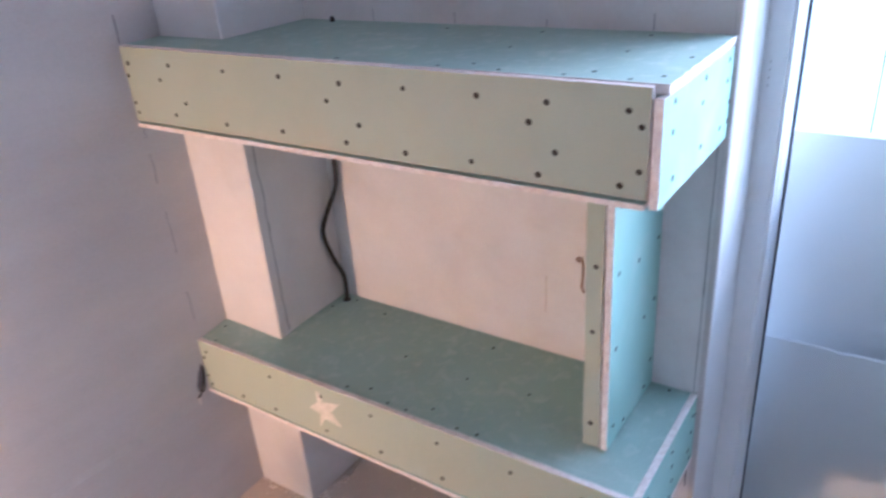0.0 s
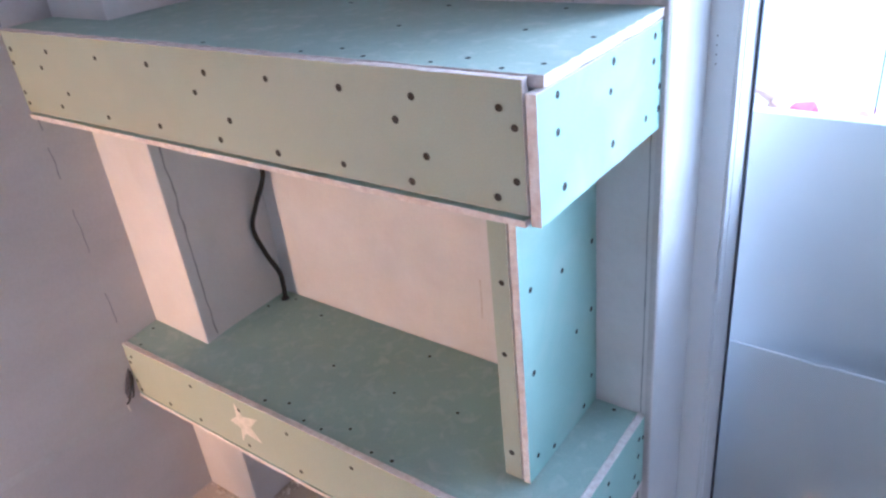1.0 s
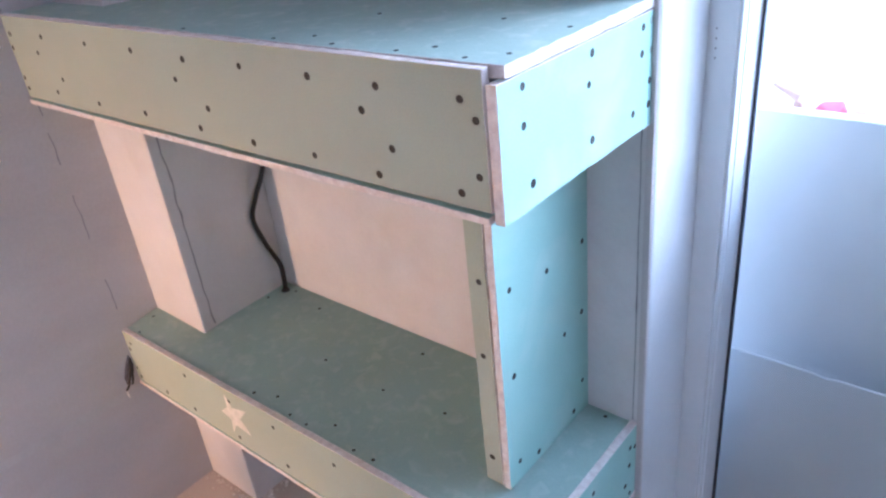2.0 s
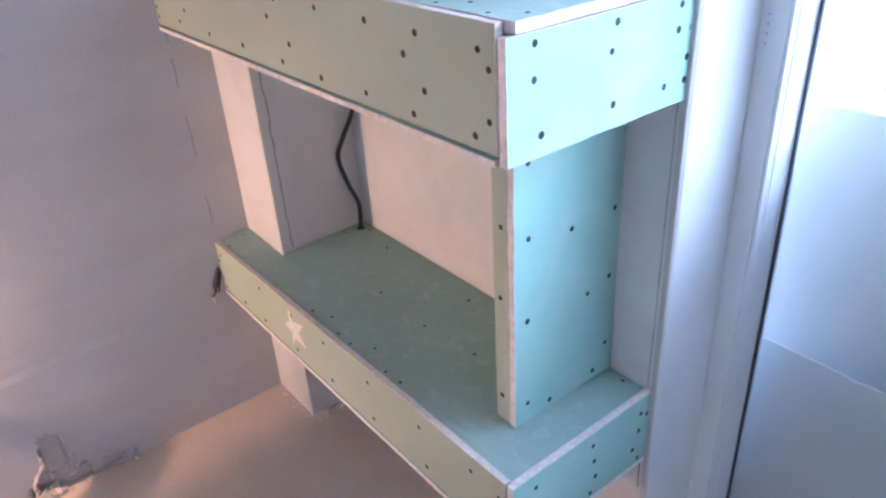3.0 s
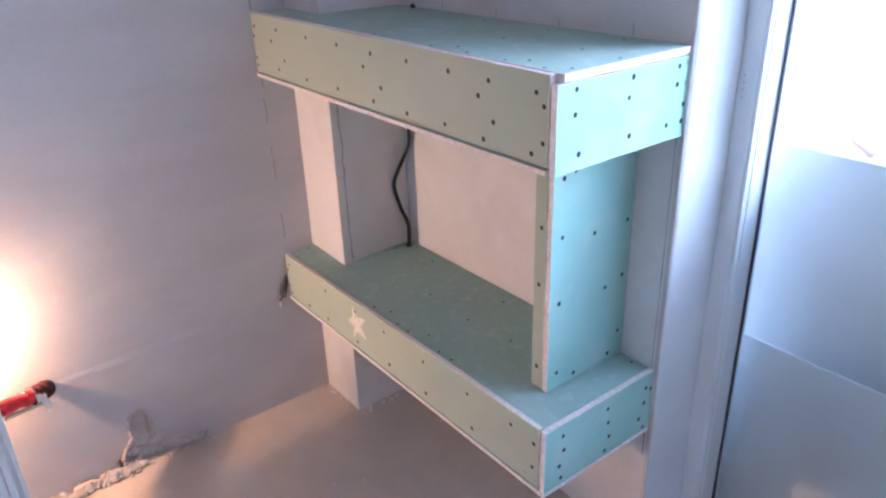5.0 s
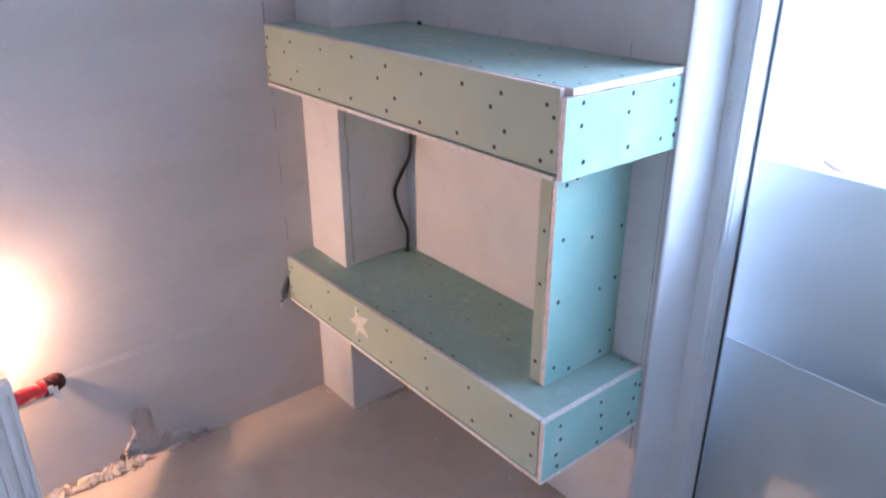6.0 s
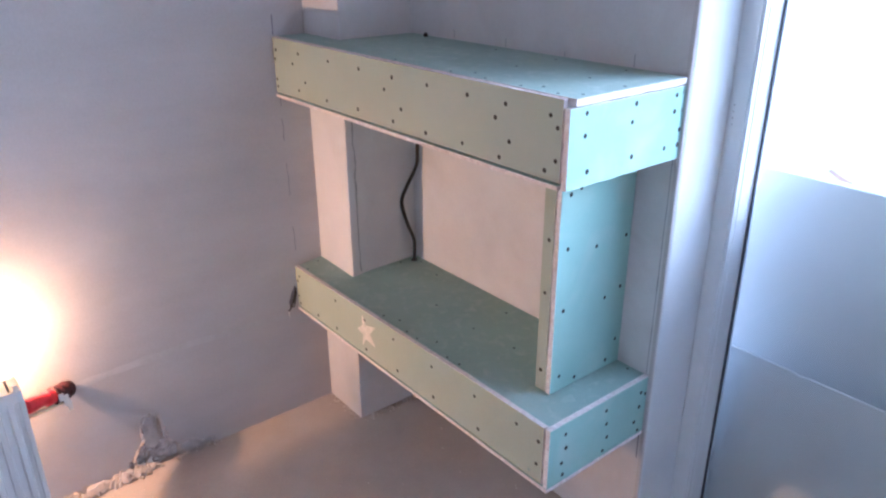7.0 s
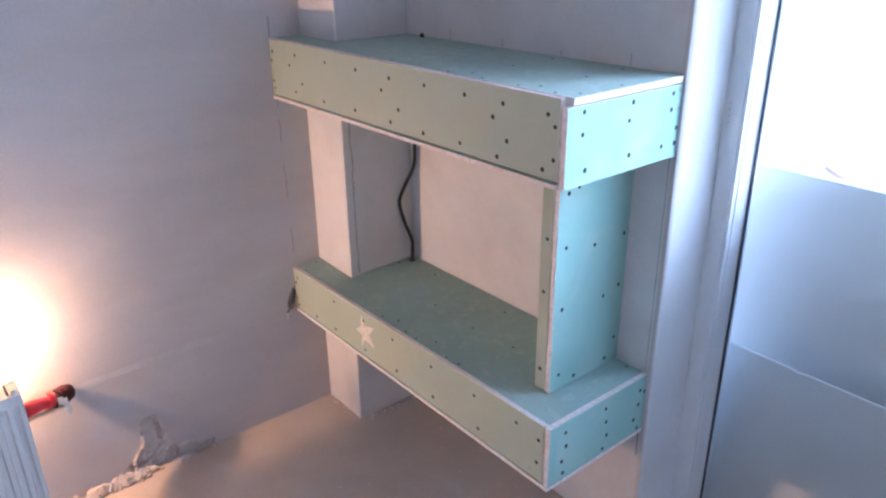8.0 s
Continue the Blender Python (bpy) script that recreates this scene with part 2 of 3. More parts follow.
def tube_bm(points, radius, sides=8, bm=None, steps=6, caps=True):
    """A round tube along a smooth line through the points."""
    bm = bm or bmesh.new()
    pts = [Vector(p) for p in points]
    line = []
    for i in range(len(pts) - 1):
        p0, p1, p2, p3 = pts[max(i - 1, 0)], pts[i], pts[i + 1], pts[min(i + 2, len(pts) - 1)]
        for s in range(steps):
            t = s / steps
            line.append(0.5 * (2 * p1 + (p2 - p0) * t + (2 * p0 - 5 * p1 + 4 * p2 - p3) * t * t + (3 * p1 - p0 - 3 * p2 + p3) * t ** 3))
    line.append(pts[-1])
    rings = []
    up = Vector((0.31, 0.17, 0.93))
    for i, p in enumerate(line):
        d = (line[min(i + 1, len(line) - 1)] - line[max(i - 1, 0)]).normalized()
        a = d.cross(up).normalized()
        b = d.cross(a)
        r = radius(i / (len(line) - 1)) if callable(radius) else radius
        rings.append([bm.verts.new(p + r * (math.cos(k * math.tau / sides) * a + math.sin(k * math.tau / sides) * b)) for k in range(sides)])
    for p, q in zip(rings, rings[1:]):
        for k in range(sides):
            bm.faces.new((p[k], p[(k + 1) % sides], q[(k + 1) % sides], q[k]))
    if caps:
        bm.faces.new(rings[0][::-1])
        bm.faces.new(rings[-1])
    return bm


def lathe_bm(profile, sides=20, m=Matrix.Identity(4), bm=None):
    """Turn (radius, height) pairs round z."""
    bm = bm or bmesh.new()
    rings = [[bm.verts.new(m @ Vector((r * math.cos(k * math.tau / sides), r * math.sin(k * math.tau / sides), h))) for k in range(sides)] for r, h in profile]
    for p, q in zip(rings, rings[1:]):
        for k in range(sides):
            bm.faces.new((p[k], p[(k + 1) % sides], q[(k + 1) % sides], q[k]))
    bm.faces.new(rings[0][::-1])
    bm.faces.new(rings[-1])
    return bm


def setting(name, bm, mats, label, category):
    return tagged(part(name, bm, mats), label, category, kind="structure")


RNG = random.Random(7)
XL, YB, XR = -1.370, 1.345, -0.189      # left wall, back wall, edge of the reveal
ROOM_S, ROOM_E, CEIL = -2.6, 2.3, 2.6
WIN_E, WIN_TOP = 2.15, 2.40             # far side and head of the glazed opening, enlarged unseen for more daylight

# ---- the room's shell ----
floor_bm = bmesh.new()
NX, NY = 92, 96
FX = [XL - 0.25 + (ROOM_E - XL + 0.25) * i / NX for i in range(NX + 1)]
FY = [ROOM_S + (1.50 - ROOM_S) * j / NY for j in range(NY + 1)]
grid = [[floor_bm.verts.new((x, y, 0.004 * (noise.noise((x * 3.1, y * 3.1, 0.3)) - 0.35) + 0.0015 * noise.noise((x * 14, y * 14, 2.0)))) for y in FY] for x in FX]
for i in range(NX):
    for j in range(NY):
        floor_bm.faces.new((grid[i][j], grid[i + 1][j], grid[i + 1][j + 1], grid[i][j + 1]))
setting("floor", floor_bm, M_FLOOR, "dusty uneven grey-brown concrete screed floor", "floor").data.polygons.foreach_set("use_smooth", [True] * (NX * NY))

# unseen ceiling and far walls, whitened to bounce more light onto the niche
setting("ceiling", box_bm((XL - 0.25, ROOM_S - 0.2, CEIL), (ROOM_E + 0.2, 1.585, CEIL + 0.2)), M_CEIL, "plain pale plastered ceiling", "ceiling")
setting("wall_south", box_bm((XL - 0.25, ROOM_S - 0.2, -0.1), (ROOM_E + 0.2, ROOM_S, CEIL)), M_CEIL, "plain pale plastered wall", "wall")
setting("wall_east", box_bm((ROOM_E, ROOM_S, -0.1), (ROOM_E + 0.2, 1.585, CEIL)), M_CEIL, "plain pale plastered wall", "wall")


# left wall, with a hacked-out chase near the floor
def chase_depth(y, z):
    """How deep the plaster is broken away at a place on the wall."""
    w = 0.006 * noise.noise((y * 60, z * 60, 4.0))
    d = 0.0
    finger = math.hypot(y - 0.452, max(0.0, z - 0.162) + max(0.0, 0.075 - z)) + w
    if finger < 0.026:
        d = 0.027
    half = 0.030 + 0.045 * min(1.0, max(0.0, (0.100 - z) / 0.055)) + w
    if z < 0.100 and abs(y - 0.447) < half:
        d = max(d, 0.022 + 0.006 * noise.noise((y * 90, z * 90, 1.0)))
    if 0.0 <= z < 0.024 + w and 0.44 < y < 0.64 + w:
        d = max(d, 0.012)
    if z < 0.020 + w * 2 and 0.14 < y < 0.45:
        d = max(d, 0.010 + 0.006 * noise.noise((y * 70, z * 70, 8.0)))
    if d == 0.0 and 0.026 <= finger < 0.033:
        d = -0.0035
    arc = abs(math.hypot(y - 0.545, z + 0.015) - 0.062)
    if arc < 0.004 and z > 0.0:
        d -= 0.006
    return d


PY0, PY1, PZ1 = 0.10, 0.74, 0.25
lw = bmesh.new()
for lo, hi in (((XL - 0.25, ROOM_S, -0.1), (XL, PY0, CEIL)), ((XL - 0.25, PY1, -0.1), (XL, 1.585, CEIL)), ((XL - 0.25, PY0, PZ1), (XL, PY1, CEIL))):
    box_bm(lo, hi, bm=lw)
ny, nz = 128, 54
patch = [[lw.verts.new((XL - chase_depth(PY0 + (PY1 - PY0) * j / ny, -0.02 + (PZ1 + 0.02) * k / nz), PY0 + (PY1 - PY0) * j / ny, -0.02 + (PZ1 + 0.02) * k / nz)) for k in range(nz + 1)] for j in range(ny + 1)]
for j in range(ny):
    for k in range(nz):
        f = lw.faces.new((patch[j][k], patch[j + 1][k], patch[j + 1][k + 1], patch[j][k + 1]))
        if any(abs(v.co.x - XL) > 0.003 for v in f.verts):
            f.material_index = 1
wall_west = setting("wall_west", lw, [M_WALL, M_CHASE], "grey plastered wall with a broken chase near the floor", "wall")

# back wall, pillar and the glazed opening's masonry
setting("wall_north", box_bm((XL, YB, -0.1), (XR - 0.004, 1.585, CEIL)), M_NICHE, "skimmed plaster back wall of the niche", "wall")
wn2 = box_bm((WIN_E, YB, -0.1), (ROOM_E, 1.585, CEIL))
box_bm((XR - 0.004, YB, WIN_TOP), (WIN_E, 1.585, CEIL), bm=wn2)
setting("wall_window_side", wn2, M_WALL, "plastered wall round the glazed opening", "wall")
setting("pillar", box_bm((XL, 1.092, -0.05), (-1.166, YB, CEIL), bevel=0.003), M_NICHE, "square plastered pillar in the niche corner", "pillar")
reveal_bm = bmesh.new()
profile = [(XR - 0.006, YB + 0.001), (-0.1935, YB + 0.0015), (-0.1918, YB + 0.0035), (-0.1908, YB + 0.0075), (-0.1904, 1.3600), (-0.1870, 1.4200), (-0.1830, 1.4885), (XR - 0.006, 1.4885)]
low, high = [[reveal_bm.verts.new((x, y, z)) for x, y in profile] for z in (0.0, WIN_TOP)]
for k in range(len(profile)):
    reveal_bm.faces.new((low[k], low[(k + 1) % len(profile)], high[(k + 1) % len(profile)], high[k]))
reveal_bm.faces.new(low)
reveal_bm.faces.new(high[::-1])
setting("window_reveal", reveal_bm, M_REVEAL, "white painted reveal beside the glazed door", "reveal")

# trim strip where the niche meets the reveal
bead = box_bm((XR - 0.016, YB - 0.004, 0.0), (XR - 0.0045, YB, WIN_TOP), bevel=0.001)
setting("trim_corner_bead", bead, M_WALL, "thin plaster corner bead beside the reveal", "trim")


# ---- balcony door ----
def balcony_door():
    d = thing("balcony_door", "white plastic balcony door with a full-height glass pane", "door", at=(XR, 1.50, 0))
    inv = d.matrix_world.inverted()

    def add(name, bm, mt, label=""):
        bm.transform(inv)
        return part(name, bm, mt, d, label)

    def frame_bm(x0, x1, z0, z1, w, y0, y1, bevel, bm=None):
        bm = box_bm((x0, y0, z0), (x0 + w, y1, z1), bevel, bm)
        box_bm((x1 - w, y0, z0), (x1, y1, z1), bevel, bm)
        box_bm((x0 + w, y0, z0), (x1 - w, y1, z0 + w), bevel, bm)
        box_bm((x0 + w, y0, z1 - w), (x1 - w, y1, z1), bevel, bm)
        return bm

    add("outer_frame", frame_bm(XR, WIN_E, 0.0, WIN_TOP, 0.0485, 1.489, 1.584, 0.0025), M_PVC)
    # sloped glazing bead, mitred round the pane
    bead_bm = bmesh.new()
    steps = ((0.0488, 1.4935), (0.0500, 1.4915), (0.0530, 1.4935), (0.0548, 1.5060), (0.0562, 1.5075), (0.0600, 1.5480), (0.0610, 1.5500), (0.0610, 1.5750), (0.0488, 1.5750))
    rings = [[bead_bm.verts.new(p) for p in ((XR + w, y, w - 0.012), (WIN_E - w, y, w - 0.012), (WIN_E - w, y, WIN_TOP - w), (XR + w, y, WIN_TOP - w))] for w, y in steps]
    for p, q in zip(rings, rings[1:] + rings[:1]):
        for k in range(4):
            bead_bm.faces.new((p[k], p[(k + 1) % 4], q[(k + 1) % 4], q[k]))
    add("glazing_bead", bead_bm, M_PVC)
    add("gasket", frame_bm(XR + 0.0612, WIN_E - 0.0612, 0.0492, WIN_TOP - 0.0612, 0.0036, 1.5495, 1.5578, 0.0), M_GASKET)
    pane = add("pane", box_bm((XR + 0.063, 1.558, 0.051), (WIN_E - 0.063, 1.562, WIN_TOP - 0.063)), M_GLASS, "clear glass pane")
    pane.visible_shadow = False
    vents = bmesh.new()
    for k in range(4):
        z = 1.170 + 0.0145 * k
        box_bm((XR + 0.0175, 1.4882, z), (XR + 0.0195, 1.4889, z + 0.0026), bm=vents)
    add("drain_marks", vents, M_PENCIL, "row of small dark marks")


balcony_door()

# outside: ledge, two leaning boards, yard and far roofs
setting("ledge", box_bm((XR - 0.5, 1.586, -0.12), (WIN_E + 0.5, 1.86, 0.055), bevel=0.004), M_LEDGE, "pale concrete ledge outside the glazed door", "ledge")


def outer_board(x0, x1, face, thick, label, notch=9.0):
    """A long board whose face follows (y, z) pairs from foot to head, with a slightly chipped top edge."""
    bm = bmesh.new()
    n = 90
    rows = []
    for i in range(n + 1):
        x = x0 + (x1 - x0) * i / n
        chip = 0.0012 * noise.noise((x * 40, face[0][0], 3.0)) - (0.0035 if abs(x - notch) < 0.008 else 0.0)
        y1, z1 = face[-1]
        line = list(face[:-1]) + [(y1, z1 - 0.0015 + chip), (y1 + 0.002, z1 + chip), (y1 + thick, z1 + chip), (face[0][0] + thick, face[0][1])]
        rows.append([bm.verts.new((x, y, z)) for y, z in line])
    for p, q in zip(rows, rows[1:]):
        for k in range(len(p)):
            bm.faces.new((p[k], p[(k + 1) % len(p)], q[(k + 1) % len(p)], q[k]))
    bm.faces.new(rows[0])
    bm.faces.new(rows[-1][::-1])
    return tagged(part("insulation_board", bm, M_FOAM), label, "insulation board", "boards outside the door")


outer_board(XR - 0.03, WIN_E - 0.2, [(1.588, 0.057), (1.622, 0.30), (1.655, 0.545)], 0.0035, "pale blue-white insulation board standing behind the glass", 0.030)
outer_board(XR - 0.03, WIN_E - 0.2, [(1.748, 0.057), (1.738, 0.50), (1.728, 0.60), (1.715, 0.75), (1.705, 1.026)], 0.03, "taller pale insulation board behind the lower one")

gb = bmesh.new()
bmesh.ops.create_grid(gb, x_segments=8, y_segments=8, size=900)
bmesh.ops.translate(gb, verts=gb.verts, vec=(0, 0, -14))
setting("ground", gb, M_GROUND, "pale sunlit yard far below", "ground")
ob_ = box_bm((-9, -12, -14), (12, ROOM_S - 0.21, 6))
box_bm((-9, ROOM_S - 0.21, -14), (XL - 0.26, 1.58, 6), bm=ob_)
box_bm((ROOM_E + 0.21, ROOM_S - 0.21, -14), (12, 1.58, 6), bm=ob_)
box_bm((XL - 0.26, ROOM_S - 0.21, CEIL + 0.21), (ROOM_E + 0.21, 1.58, 6), bm=ob_)
box_bm((XL - 0.26, ROOM_S - 0.21, -14), (ROOM_E + 0.21, 1.58, -0.13), bm=ob_)
setting("facade", ob_, M_OUTER, "rendered outer walls of the building", "building")


# balcony: floor, low parapet and the odds and ends that lie on it
setting("balcony_floor", box_bm((-3.2, 1.87, -0.13), (3.4, 2.74, -0.02), bevel=0.004), M_LEDGE, "pale concrete balcony floor", "floor")
# overhead slab is an unseen addition that cuts sky light on the boards
setting("balcony_above", box_bm((-3.2, 1.585, 3.05), (3.4, 2.74, 3.2), bevel=0.004), M_LEDGE, "unseen slab added to cut the overhead sky light", "ceiling")
setting("parapet", box_bm((-3.2, 2.48, -0.02), (3.4, 2.74, 0.690), bevel=0.006), M_PARAPET, "low white balcony parapet", "parapet")


def heap(name, lo, hi, mt, label, category, seed, lumps=5):
    """A soft, folded bundle lying on the parapet."""
    rng = random.Random(seed)
    bm = bmesh.new()
    bmesh.ops.create_icosphere(bm, subdivisions=4, radius=1.0)
    c = [(a + b) / 2 for a, b in zip(lo, hi)]
    h = [(b - a) / 2 for a, b in zip(lo, hi)]
    off = rng.uniform(0, 50)
    for v in bm.verts:
        d = 1 + 0.22 * noise.noise(v.co * 1.7 + Vector((off, 0, 0))) + 0.10 * noise.noise(v.co * lumps + Vector((0, off, 0)))
        p = [math.copysign(abs(q) ** 0.7, q) * d for q in v.co]
        v.co = Vector((c[0] + p[0] * h[0], c[1] + p[1] * h[1], max(lo[2], c[2] + p[2] * h[2])))
    ob = part(name, bm, mt, smooth=True)
    return tagged(ob, label, category)


heap("red_bag", (-0.290, 2.54, 0.690), (-0.208, 2.68, 0.740), M_BAG, "crumpled bright red bag on the parapet", "bag", 3)
heap("pink_cloth", (-0.196, 2.53, 0.690), (-0.128, 2.69, 0.744), M_PINK, "folded pale pink cloth on the parapet", "cloth", 5)
heap("pink_cloth", (-0.118, 2.54, 0.690), (-0.050, 2.68, 0.745), M_PINK, "rumpled pale pink cloth on the parapet", "cloth", 8)
heap("pink_cloth", (-0.680, 2.55, 0.690), (-0.625, 2.64, 0.765), M_PINK, "small pale pink cloth bundle on the parapet", "cloth", 11)
# a tilted stick; the block under its thick end is an added support
stick = thing("mallet", "small brown stick on a block added to hold it", "mallet", at=(-0.33, 2.6, 0.69))
si = stick.matrix_world.inverted()
for name, bm in (("handle", tube_bm([(-0.402, 2.600, 0.790), (-0.365, 2.600, 0.772), (-0.330, 2.600, 0.755)], lambda t: 0.0065 + 0.008 * t * t, 10)),
                 ("head", box_bm((-0.342, 2.585, 0.6905), (-0.318, 2.620, 0.748), 0.006))):
    bm.transform(si)
    part(name, bm, M_COPPER_WOOD, stick)
wire = thing("outdoor_wire", "thin dark wire rising from the parapet outside", "wire", at=(-0.06, 2.6, 0.69))
wb = tube_bm([(-0.060, 2.600, 0.690), (-0.060, 2.600, 1.2), (-0.058, 2.600, 2.4)], 0.0016, 6)
wb.transform(wire.matrix_world.inverted())
part("strand", wb, M_CABLE, wire)


# ---- upper shelf ----
YF = 0.985
T = 0.0125


def upper_shelf():
    s = thing("upper_shelf", "deep upper niche shelf boxed in green plasterboard", "shelf")
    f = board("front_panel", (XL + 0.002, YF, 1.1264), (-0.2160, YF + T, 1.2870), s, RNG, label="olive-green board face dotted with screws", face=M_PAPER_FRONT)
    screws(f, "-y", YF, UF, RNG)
    e = board("end_panel", (-0.2135, YF + 0.001, 1.1140), (-0.2, YB - 0.001, 1.2718), s, RNG, label="pale aqua board end with screws")
    screws(e, "+x", -0.2, UE, RNG, filled=(9, 10))
    t = board("top_panel", (XL + 0.002, YF + T + 0.0012, 1.2745), (-0.1985, YB - 0.001, 1.2885), s, RNG, step=0.014, ragged=0.0018, label="dusty green board top", face=M_PAPER_DUSTY)
    screws(t, "+z", 1.2885, UT, RNG)
    board("bottom_panel", (XL + 0.002, YF - 0.002, 1.1115), (-0.2195, YB - 0.001, 1.1212), s, RNG, ragged=0.0009)


def sag(x, y):
    """How far the front edge of the lower shelf hangs down towards the wall end."""
    return -0.011 * min(1.0, max(0.0, (-0.45 - x) / 0.85)) * min(1.0, max(0.0, (1.095 - y) / 0.09))


def let_sag(ob, above):
    for v in ob.data.vertices:
        if v.co.z > above:
            v.co.z += sag(v.co.x, v.co.y)
    for child in ob.children:
        if child.location.z > above:
            child.location.z += sag(child.location.x, child.location.y)


def lower_shelf():
    y0, x1 = 0.991, -0.2045
    s = thing("lower_shelf", "lower niche shelf boxed in green plasterboard with a filler star", "shelf")
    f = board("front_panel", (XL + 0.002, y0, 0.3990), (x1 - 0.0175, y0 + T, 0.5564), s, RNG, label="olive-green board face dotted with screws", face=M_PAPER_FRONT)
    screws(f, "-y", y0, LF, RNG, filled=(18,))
    e = board("end_panel", (x1 - 0.0132, y0 + 0.001, 0.3960), (x1, YB - 0.001, 0.5560), s, RNG, label="pale aqua board end with screws")
    screws(e, "+x", x1, LE, RNG)
    t = board("top_panel", (XL + 0.002, y0 + T + 0.0008, 0.5435), (x1 - 0.0140, YB - 0.001, 0.5554), s, RNG, label="dusty green board top", face=M_PAPER_DUSTY)
    screws(t, "+z", 0.5556, LT, RNG)
    let_sag(f, 0.55)
    let_sag(t, 0.5)
    board("bottom_panel", (XL + 0.002, y0 - 0.001, 0.3845), (x1 + 0.001, YB - 0.001, 0.3950), s, RNG)
    star = bmesh.new()
    for lift in (0.0002, 0.0010):
        star.faces.new([star.verts.new((x, y0 - lift, z)) for x, z in STAR])
    st = part("star", star, M_SMEAR, f, "hand-smeared white filler star")
    return s


UF = [(-1.351, 1.252), (-1.360, 1.225), (-1.358, 1.166), (-1.355, 1.145), (-1.216, 1.255), (-1.253, 1.223), (-1.186, 1.179), (-1.226, 1.151),
      (-1.053, 1.254), (-1.071, 1.147), (-0.904, 1.254), (-0.916, 1.15), (-0.76, 1.252), (-0.794, 1.219), (-0.726, 1.182), (-0.76, 1.147),
      (-0.624, 1.254), (-0.631, 1.144), (-0.486, 1.254), (-0.501, 1.147), (-0.369, 1.254), (-0.398, 1.222), (-0.356, 1.18), (-0.384, 1.142),
      (-0.247, 1.253), (-0.228, 1.232), (-0.229, 1.168), (-0.256, 1.144)]
UE = [(1.032, 1.258), (1.031, 1.215), (1.044, 1.143), (1.178, 1.256), (1.17, 1.22), (1.178, 1.148), (1.287, 1.146), (1.311, 1.255), (1.309, 1.221),
      (1.336, 1.259), (1.336, 1.22), (1.334, 1.179), (1.333, 1.146)]
UT = [(-0.526, 1.165), (-0.324, 1.179), (-0.219, 1.161), (-0.22, 1.04), (-0.257, 1.012), (-0.32, 1.039), (-0.355, 1.012), (-0.461, 1.012),
      (-0.52, 1.037), (-0.57, 1.01), (-0.332, 1.308), (-0.534, 1.302), (-0.741, 1.299), (-0.781, 1.012)]
LF = [(-1.344, 0.515), (-1.358, 0.494), (-1.358, 0.438), (-1.35, 0.413), (-1.113, 0.517), (-1.232, 0.416), (-1.115, 0.419), (-0.949, 0.518),
      (-0.947, 0.42), (-0.802, 0.52), (-0.786, 0.425), (-0.628, 0.516), (-0.622, 0.424), (-0.456, 0.516), (-0.441, 0.426), (-0.308, 0.519),
      (-0.237, 0.511), (-0.24, 0.447), (-0.261, 0.417)]
LT = [(-1.32, 1.012), (-1.343, 1.065), (-0.886, 1.018), (-0.832, 1.036), (-0.768, 1.014), (-0.719, 1.013), (-0.668, 1.041), (-0.591, 1.014),
      (-0.544, 1.016), (-0.833, 1.17), (-0.659, 1.164), (-0.668, 1.296), (-0.997, 1.301), (-1.11, 1.324), (-1.15, 1.269), (-0.512, 1.178), (-0.26, 1.33)]
LE = [(1.045, 0.524), (1.049, 0.485), (1.037, 0.447), (1.043, 0.412), (1.186, 0.524), (1.191, 0.484), (1.197, 0.443), (1.185, 0.408),
      (1.318, 0.518), (1.336, 0.508), (1.316, 0.477), (1.302, 0.437), (1.32, 0.405)]
DS = [(-0.333, 0.945), (-0.337, 0.814), (-0.337, 0.61)]
DE = [(1.122, 1.052), (1.154, 1.061), (1.123, 0.925), (1.221, 0.906), (1.327, 0.907), (1.121, 0.772), (1.267, 0.76), (1.323, 0.773),
      (1.323, 0.626), (1.292, 0.576), (1.122, 0.597), (1.177, 0.573)]
STAR = [(-0.960, 0.533), (-0.944, 0.504), (-0.891, 0.517), (-0.922, 0.483), (-0.896, 0.450), (-0.945, 0.456), (-0.965, 0.426), (-0.958, 0.465), (-0.990, 0.474), (-0.962, 0.497)]

upper_shelf()
lower_shelf()


def divider():
    d = thing("partition", "upright green plasterboard partition between the two shelves", "partition")
    z0, z1 = 0.5564, 1.1112
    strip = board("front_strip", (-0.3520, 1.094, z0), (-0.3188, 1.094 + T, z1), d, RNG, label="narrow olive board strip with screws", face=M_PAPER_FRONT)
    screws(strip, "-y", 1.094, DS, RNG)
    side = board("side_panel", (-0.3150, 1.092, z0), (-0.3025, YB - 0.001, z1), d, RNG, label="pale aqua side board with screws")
    screws(side, "+x", -0.3025, DE, RNG)
    board("inner_panel", (-0.3520, 1.108, z0), (-0.3400, YB - 0.001, z1), d, RNG)


divider()


# ---- cables and marks in the niche ----
def cable():
    c = thing("cable", "black cable hanging between the shelves in the niche corner", "cable")
    pts = [(-1.122, 1.331, 1.1110), (-1.122, 1.330, 1.03), (-1.125, 1.328, 0.955), (-1.131, 1.327, 0.885), (-1.151, 1.303, 0.815), (-1.1585, 1.286, 0.762),
           (-1.152, 1.300, 0.690), (-1.140, 1.317, 0.632), (-1.135, 1.316, 0.595), (-1.135, 1.313, 0.5565)]
    part("sheath", tube_bm(pts, 0.0060, 10), M_CABLE, c, smooth=True)
    part("grommet", lathe_bm([(0.0105, 0.0), (0.0105, 0.002), (0.0075, 0.0055)], 14, Matrix.Translation((-1.135, 1.313, 0.5565))), M_GASKET, c)


cable()
stub = thing("cable_stub", "black cable end poking out of the upper shelf", "cable")
